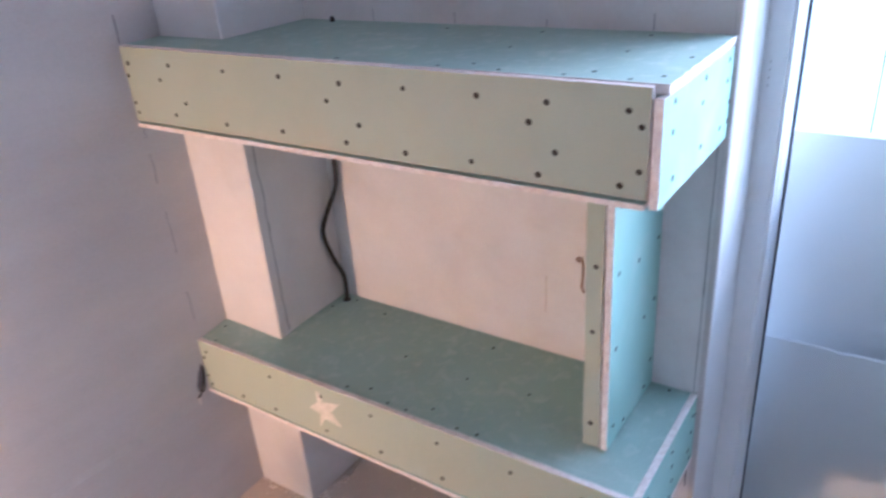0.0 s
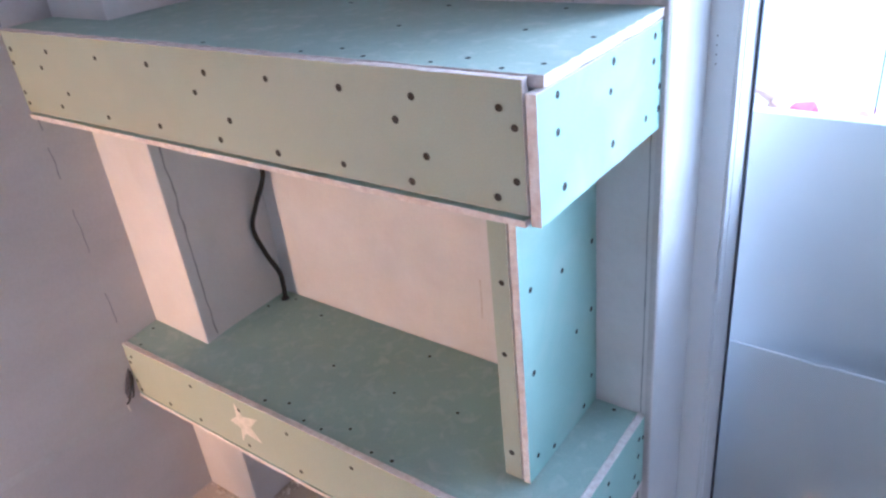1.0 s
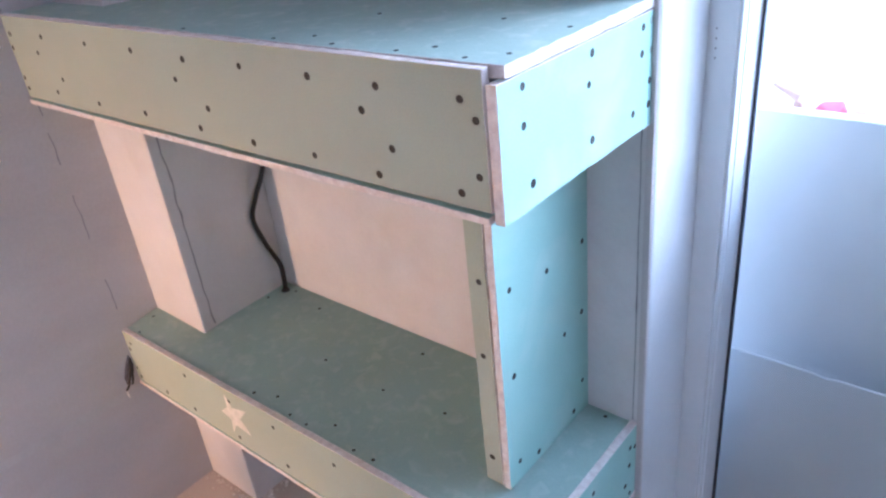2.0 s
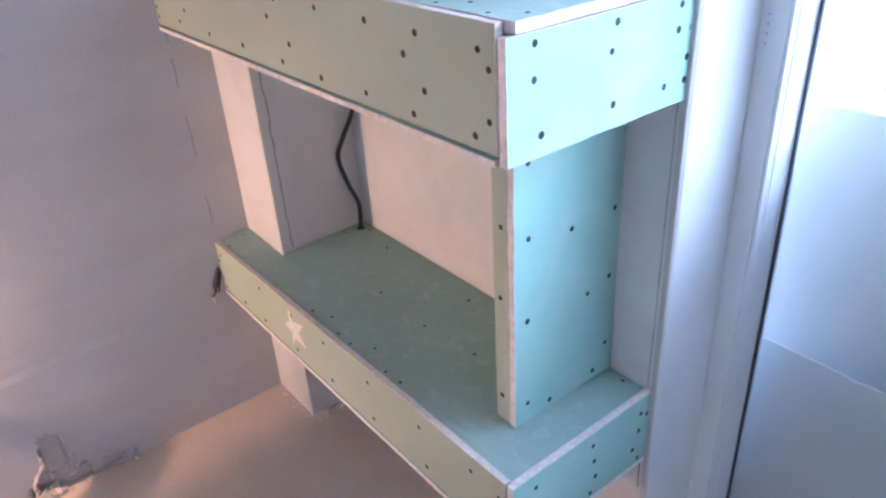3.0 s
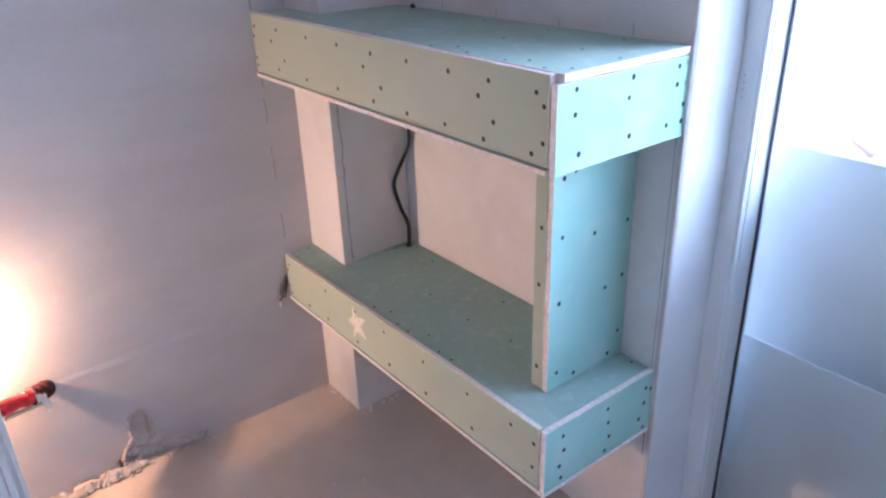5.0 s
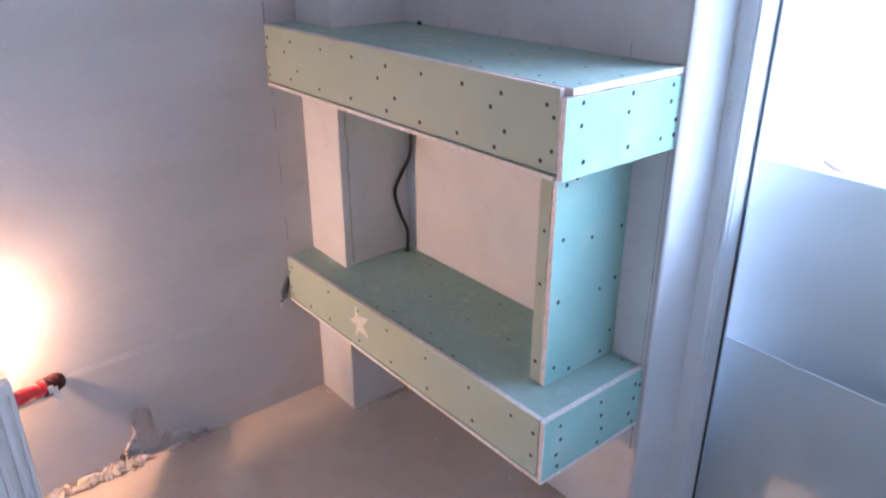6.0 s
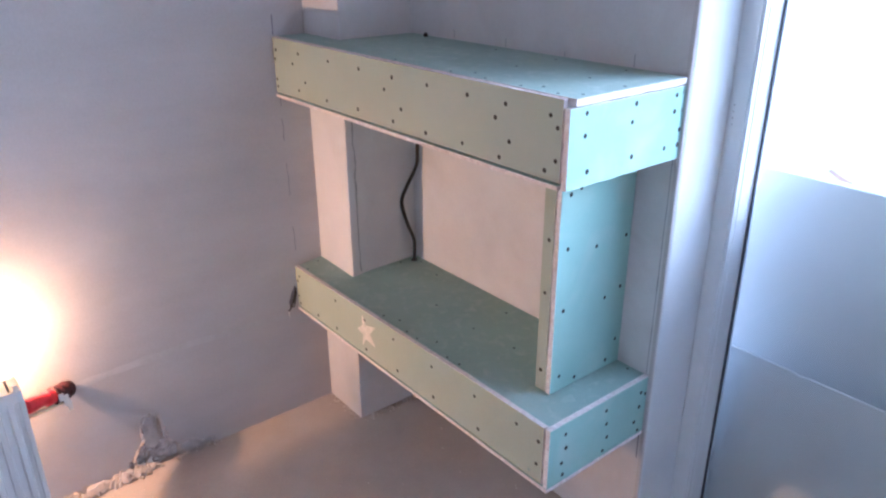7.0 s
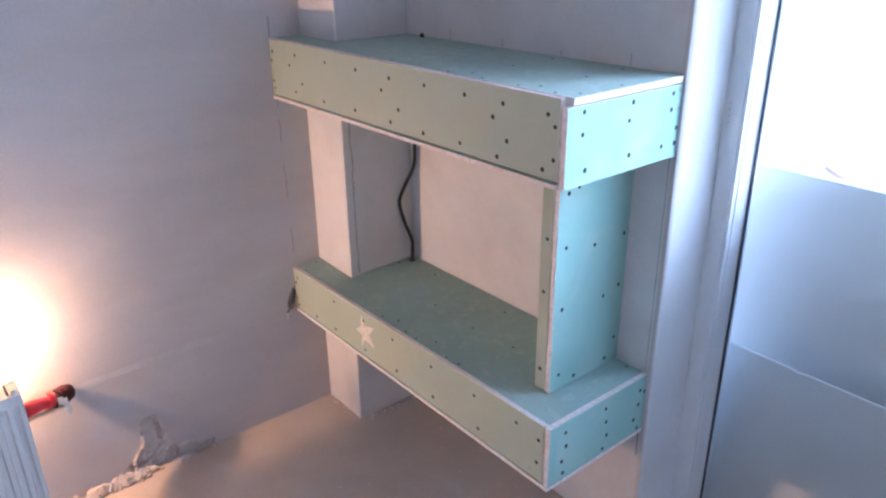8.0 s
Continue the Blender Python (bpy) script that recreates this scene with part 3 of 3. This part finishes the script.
part("sheath", tube_bm([(-1.063, 1.322, 1.2887), (-1.062, 1.321, 1.293), (-1.058, 1.316, 1.2965), (-1.048, 1.307, 1.2955)], 0.0055, 10), M_CABLE, stub, smooth=True)

loop = thing("wire_loop", "thin copper wire loop sticking out of the back wall", "wire")
part("wire", tube_bm([(-0.474, 1.3445, 0.806), (-0.474, 1.332, 0.818), (-0.466, 1.326, 0.826), (-0.459, 1.328, 0.815), (-0.460, 1.332, 0.780), (-0.464, 1.336, 0.752), (-0.462, 1.3445, 0.735)], 0.0022, 6), M_COPPER, loop, smooth=True)


def line_mark(name, a, b, width, mt, label, axis, wobble=0.0012, gaps=0.25):
    """A thin uneven drawn line or joint on a wall, laid a hair proud of it."""
    bm = bmesh.new()
    a, b = Vector(a), Vector(b)
    n = max(4, int((b - a).length / 0.012))
    across = {"x": Vector((0, 1, 0)), "y": Vector((1, 0, 0))}[axis]
    out = {"x": Vector((0.0006, 0, 0)), "y": Vector((0, -0.0006, 0))}[axis]
    rows = []
    for i in range(n + 1):
        p = a.lerp(b, i / n)
        o = wobble * noise.noise((p.x * 30 + 5, p.y * 30, p.z * 30))
        w = width * (0.55 + 0.6 * abs(noise.noise((p.z * 23, p.y * 17, 6.0))))
        rows.append([bm.verts.new(p + across * (o + sgn * w / 2) + out) for sgn in (-1, 1)])
    for i in range(n):
        p = a.lerp(b, i / n)
        if noise.noise((p.z * 13, p.x * 9 + p.y * 11, 9.0)) < gaps * 2 - 0.75:
            continue
        bm.faces.new((rows[i][0], rows[i][1], rows[i + 1][1], rows[i + 1][0]))
    return tagged(part(name, bm, mt), label, "wall mark", kind="structure")


line_mark("trim_pencil_line", (XL, 0.994, 1.105), (XL, 0.999, 0.565), 0.0036, M_PENCIL, "broken vertical pencil line on plaster", "x", wobble=0.004, gaps=0.30)
line_mark("trim_pencil_line", (XL, 0.990, 1.350), (XL, 0.989, 1.292), 0.0045, M_CRACK, "short dark crack above the shelf", "x", gaps=0.0)
line_mark("trim_joint_line", (-1.166 + 0.0002, 1.117, 1.108), (-1.166 + 0.0002, 1.122, 0.56), 0.0060, M_BEAD, "uneven bead joint on the pillar", "x", wobble=0.004, gaps=0.16)
line_mark("trim_joint_line", (-0.2135, YB, 1.11), (-0.2135, YB, 0.56), 0.0034, M_BEAD, "dark vertical joint beside the reveal", "y", gaps=0.15)
line_mark("trim_joint_line", (-0.2140, YB, 0.384), (-0.2140, YB, 0.30), 0.0040, M_CRACK, "dark vertical joint beside the reveal", "y", gaps=0.0)
for x, z0, z1 in ((-0.963, 1.289, 1.315), (-0.752, 1.289, 1.312), (-0.340, 1.290, 1.318), (-0.545, 1.289, 1.303)):
    line_mark("trim_pencil_mark", (x, YB, z0), (x, YB, z1), 0.0026, M_PENCIL, "short pencil tick above the shelf", "y", gaps=0.0)


line_mark("trim_scratch", (-0.552, YB, 0.754), (-0.554, YB, 0.660), 0.0060, M_SCRATCH, "short brown scratch in the plaster", "y", gaps=0.0)


# faint ridge of filler across the left wall, over a closed chase
rb = bmesh.new()
rows = []
for i in range(61):
    y = 0.22 + 0.74 * i / 60
    z = 0.372 + 0.105 * (y - 0.25) * (0.95 - y) + 0.004 * noise.noise((y * 9, 0, 1.0))
    h = 0.0006 + 0.0002 * noise.noise((y * 25, 3.0, 1.0))
    w = 0.011 + 0.004 * noise.noise((y * 18, 7.0, 1.0))
    rows.append([rb.verts.new((XL + 0.0002, y, z - w)), rb.verts.new((XL + h, y, z - w * 0.3)), rb.verts.new((XL + h, y, z + w * 0.3)), rb.verts.new((XL + 0.0002, y, z + w))])
for p, q in zip(rows, rows[1:]):
    for k in range(3):
        rb.faces.new((p[k], p[k + 1], q[k + 1], q[k]))
setting("trim_filler_ridge", rb, M_FILLER, "faint raised ridge of filler on the wall", "wall mark").data.polygons.foreach_set("use_smooth", [True] * 180)


# frayed wires out of the hole beside the lower shelf
def wire_outlet():
    w = thing("wire_outlet", "frayed dark wires poking from a ragged wall hole", "wires")
    # nothing is cut out: the hole's inner shade is this dark patch
    hole = bmesh.new()
    rim = [(0.985, 0.478), (0.990, 0.445), (0.984, 0.424), (0.968, 0.408), (0.958, 0.402), (0.957, 0.420), (0.964, 0.440), (0.974, 0.462)]
    outer = [hole.verts.new((XL + 0.0012, y, z)) for y, z in rim]
    inner = [hole.verts.new((XL + 0.0035, 0.974 + (y - 0.974) * 0.62, 0.436 + (z - 0.436) * 0.72)) for y, z in rim]
    for k in range(len(rim)):
        hole.faces.new((outer[k], outer[(k + 1) % len(rim)], inner[(k + 1) % len(rim)], inner[k]))
    hole.faces.new(inner)
    part("hole_rim", hole, M_CRACK, w, "dark ragged patch standing in for a hole")
    for k, (dy, dz, r) in enumerate(((-0.030, -0.060, 0.0030), (-0.022, -0.045, 0.0026), (-0.012, -0.052, 0.0026))):
        part("wire", tube_bm([(XL + 0.002, 0.986, 0.466), (XL + 0.014, 0.982 + dy * 0.3, 0.462 + dz * 0.3), (XL + 0.016, 0.978 + dy * 0.7, 0.450 + dz * 0.7), (XL + 0.008, 0.980 + dy, 0.452 + dz)], r, 6), M_CABLE, w, smooth=True)
    part("wire_tip", tube_bm([(XL + 0.008, 0.951, 0.393), (XL + 0.009, 0.950, 0.383), (XL + 0.007, 0.952, 0.368)], 0.0024, 6), M_TAPE, w, "bare pale wire end", smooth=True)


wire_outlet()


# ---- rubble along the foot of the left wall ----
def rubble():
    rng = random.Random(21)
    bm = bmesh.new()
    for k in range(130):
        y = rng.uniform(0.13, 0.46) if k < 80 else rng.uniform(0.42, 0.66)
        size = rng.uniform(0.002, 0.010) if k < 80 else rng.uniform(0.002, 0.007)
        x = XL - 0.006 + abs(rng.gauss(0, 0.012)) + size * 0.5
        made = bmesh.ops.create_icosphere(bm, subdivisions=1, radius=size)["verts"]
        turn = Euler((rng.uniform(0, 6), rng.uniform(0, 6), rng.uniform(0, 6))).to_matrix()
        sq = Vector((rng.uniform(0.6, 1.2), rng.uniform(0.7, 1.5), rng.uniform(0.35, 0.8)))
        for v in made:
            v.co = turn @ Vector([v.co[i] * sq[i] * rng.uniform(0.7, 1.2) for i in range(3)]) + Vector((x, y, size * rng.uniform(0.2, 0.9)))
    rim = [(0.452 + 0.029 * math.cos(a * 0.2), 0.162 + 0.029 * math.sin(a * 0.2)) for a in range(0, 17)]
    rim += [(0.424 - 0.038 * k / 12, 0.110 - 0.050 * k / 12) for k in range(13)] + [(0.386, 0.060 - 0.005 * k) for k in range(12)]
    rim += [(0.483 + 0.02 * k / 8, 0.150 - 0.09 * k / 8) for k in range(9)]
    for y, z in rim:
        size = rng.uniform(0.0028, 0.0062)
        made = bmesh.ops.create_icosphere(bm, subdivisions=1, radius=size)["verts"]
        for v in made:
            v.co = Vector([v.co[i] * rng.uniform(0.5, 1.5) for i in range(3)]) + Vector((XL + rng.uniform(-0.003, 0.0015), y + rng.uniform(-0.003, 0.003), z + rng.uniform(-0.003, 0.003)))
    for k in range(58):
        y = rng.uniform(0.13, 0.43)
        w, h = rng.uniform(0.008, 0.020), rng.uniform(0.010, 0.032)
        pane = [bm.verts.new((x, a, b)) for x in (0.0, rng.uniform(0.003, 0.006)) for a, b in ((-w, 0), (w * rng.uniform(0.5, 1), rng.uniform(0, 0.3) * h), (w * rng.uniform(0.5, 1), h), (-w * rng.uniform(0.2, 0.8), h * rng.uniform(0.7, 1.2)))]
        for f in ((0, 1, 2, 3), (7, 6, 5, 4), (0, 4, 5, 1), (1, 5, 6, 2), (2, 6, 7, 3), (3, 7, 4, 0)):
            bm.faces.new([pane[i] for i in f])
        m = Matrix.Translation((XL + 0.004 + rng.uniform(0, 0.018), y, rng.uniform(-0.002, 0.008))) @ Euler((rng.uniform(-0.6, 0.6), rng.uniform(-0.7, 0.1), rng.uniform(-0.7, 0.7))).to_matrix().to_4x4()
        for v in pane:
            v.co = m @ v.co
    return tagged(part("plaster_rubble", bm, M_RUBBLE), "broken gypsum crumbs heaped along the wall foot", "rubble", kind="stuff")


rubble()


def crumbs():
    """Small plaster crumbs strewn on the floor, thickest at the pillar's foot."""
    rng = random.Random(33)
    bm = bmesh.new()
    for k in range(210):
        if k < 70:
            x, y, size = -1.160 + abs(rng.gauss(0, 0.012)), rng.uniform(1.09, 1.34), rng.uniform(0.0015, 0.006)
        elif k < 110:
            x, y, size = rng.uniform(-1.36, -1.17), 1.088 - abs(rng.gauss(0, 0.012)), rng.uniform(0.0015, 0.005)
        else:
            x, y, size = rng.uniform(-1.34, -0.2), rng.uniform(0.2, 1.3), rng.uniform(0.001, 0.0038)
        made = bmesh.ops.create_icosphere(bm, subdivisions=1, radius=size)["verts"]
        for v in made:
            v.co = Vector([v.co[i] * rng.uniform(0.6, 1.3) for i in range(3)]) + Vector((x, y, size * 0.3 - 0.001))
    return tagged(part("floor_crumbs", bm, M_RUBBLE), "fine plaster crumbs strewn over the floor", "crumbs", kind="stuff")


crumbs()


# ---- radiator, work lamp and its red handle ----
def radiator():
    xf, y1, z0, z1 = -1.200, 0.127, 0.10, 0.512
    y0 = -0.75
    r = thing("radiator", "white ribbed steel panel radiator on the wall", "radiator", at=(-1.25, y1, z0))
    inv = r.matrix_world.inverted()

    def add(name, bm, mt, label=""):
        bm.transform(inv)
        return part(name, bm, mt, r, label)

    for name, x, flip in (("front_panel", xf, 1), ("back_panel", xf - 0.085, -1)):
        bm = bmesh.new()
        rows = []
        n = 26
        pitch = (y1 - y0) / n
        prof = []
        for k in range(n):
            for u, h in ((0.0, 0.0), (0.22, 0.0), (0.34, -0.008), (0.78, -0.008), (0.90, 0.0)):
                prof.append((y0 + (k + u) * pitch, h))
        prof.append((y1, 0.0))
        for y, h in prof:
            rows.append([bm.verts.new((x + flip * hh, y, z)) for z, hh in ((z0, 0.0), (z0 + 0.03, 0.0), (z0 + 0.05, h), (z1 - 0.05, h), (z1 - 0.03, 0.0), (z1, 0.0))])
        for p, q in zip(rows, rows[1:]):
            for k in range(5):
                bm.faces.new((p[k], p[k + 1], q[k + 1], q[k]))
        made = bmesh.ops.extrude_face_region(bm, geom=bm.faces[:])
        bmesh.ops.translate(bm, verts=[v for v in made["geom"] if isinstance(v, bmesh.types.BMVert)], vec=(-0.009 * flip, 0, 0))
        add(name, bm, M_RAD)
    add("end_cap", box_bm((xf - 0.0848, y1 - 0.012, z0 + 0.02), (xf - 0.0002, y1 + 0.0015, z1 - 0.004), 0.003), M_RAD)
    grille = bmesh.new()
    for k in range(30):
        y = y0 + 0.02 + (y1 - y0 - 0.043) * k / 29
        box_bm((xf - 0.084, y, z1 - 0.006), (xf - 0.010, y + 0.0225, z1 - 0.002), bm=grille)
    add("top_grille", grille, M_RAD)
    add("vent_plug", lathe_bm([(0.009, 0), (0.009, 0.008), (0.006, 0.010), (0.006, 0.018)], 12, Matrix.Translation((xf - 0.012, y1 - 0.012, z1 - 0.004))), M_RAD, "small air-vent plug")
    add("wall_bracket", box_bm((XL + 0.0005, y1 - 0.16, z0 + 0.05), (xf - 0.0855, y1 - 0.13, z1 - 0.05), 0.002), M_RAD)
    add("wall_bracket", box_bm((XL + 0.0005, y0 + 0.10, z0 + 0.05), (xf - 0.0855, y0 + 0.13, z1 - 0.05), 0.002), M_RAD)


radiator()


def work_lamp():
    c = Vector((-1.341, 0.045, 0.590))
    w = thing("work_lamp", "lit bare bulb hanging from a white wall bracket", "lamp", at=(XL, c.y, 0.68))
    inv = w.matrix_world.inverted()

    def add(name, bm, mt, label="", smooth=True):
        bm.transform(inv)
        return part(name, bm, mt, w, label, smooth)

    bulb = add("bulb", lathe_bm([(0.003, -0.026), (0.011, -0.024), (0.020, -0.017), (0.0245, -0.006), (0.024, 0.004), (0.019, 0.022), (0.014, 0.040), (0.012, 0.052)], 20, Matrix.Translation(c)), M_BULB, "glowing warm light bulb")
    bulb.visible_shadow = False  # no shadow, so the point light inside the mesh gets out
    add("holder", lathe_bm([(0.013, 0.050), (0.016, 0.052), (0.016, 0.078), (0.020, 0.080), (0.020, 0.092)], 16, Matrix.Translation(c)), M_TAPE)
    add("bracket", box_bm((XL + 0.0005, c.y - 0.010, c.z + 0.0925), (c.x + 0.018, c.y + 0.010, c.z + 0.100), 0.002), M_TAPE, "", False)
    # plate and feet are added to keep the bulb's direct light off the floor
    add("base_plate", box_bm((-1.3290, -0.06, 0.5400), (-1.235, 0.165, 0.5412), 0.0003), M_TAPE, "white plate on feet, added to shade the floor", False)
    for x in (-1.278, -1.250):
        for y in (-0.05, -0.02):
            add("foot", box_bm((x, y, 0.5102), (x + 0.005, y + 0.005, 0.5398)), M_TAPE, "", False)


work_lamp()


def lamp_handle():
    h = thing("lamp_handle", "red plastic lamp handle with dark rubber end against the wall", "handle", at=(XL + 0.03, 0.20, 0.383))
    inv = h.matrix_world.inverted()

    def add(name, bm, mt, label="", smooth=True):
        bm.transform(inv)
        return part(name, bm, mt, h, label, smooth)

    add("grip", tube_bm([(-1.262, 0.129, 0.424), (-1.285, 0.160, 0.414), (-1.303, 0.185, 0.405), (-1.318, 0.207, 0.398)], lambda t: 0.0190 + 0.0022 * math.sin(t * 9), 14), M_RED)
    add("collar", tube_bm([(-1.303, 0.185, 0.405), (-1.308, 0.192, 0.403)], 0.0222, 14), M_RED)
    add("end_cap", tube_bm([(-1.314, 0.202, 0.399), (-1.328, 0.222, 0.393), (-1.3450, 0.244, 0.388), (-1.3560, 0.262, 0.382)], lambda t: 0.0250 + 0.0016 * math.sin(t * 24) - 0.012 * max(0, t - 0.75) * 4, 14), M_DARK, "dark rubber end cap")
    tape = bmesh.new()
    for y, z, dy, dz, out in ((0.214, 0.402, 0.013, 0.024, 0.052), (0.224, 0.388, 0.014, 0.036, 0.050), (0.232, 0.364, 0.012, 0.032, 0.046)):
        box_bm((-1.341 + out, y, z - dz / 2), (-1.339 + out, y + dy, z + dz / 2), 0.0006, tape)
    add("tape", tape, M_TAPE, "torn white tape ends", False)
    add("cord", tube_bm([(-1.322, 0.228, 0.366), (-1.300, 0.195, 0.376), (-1.280, 0.160, 0.386), (-1.268, 0.134, 0.390)], 0.0060, 10), M_CORD, "cream cord")


lamp_handle()
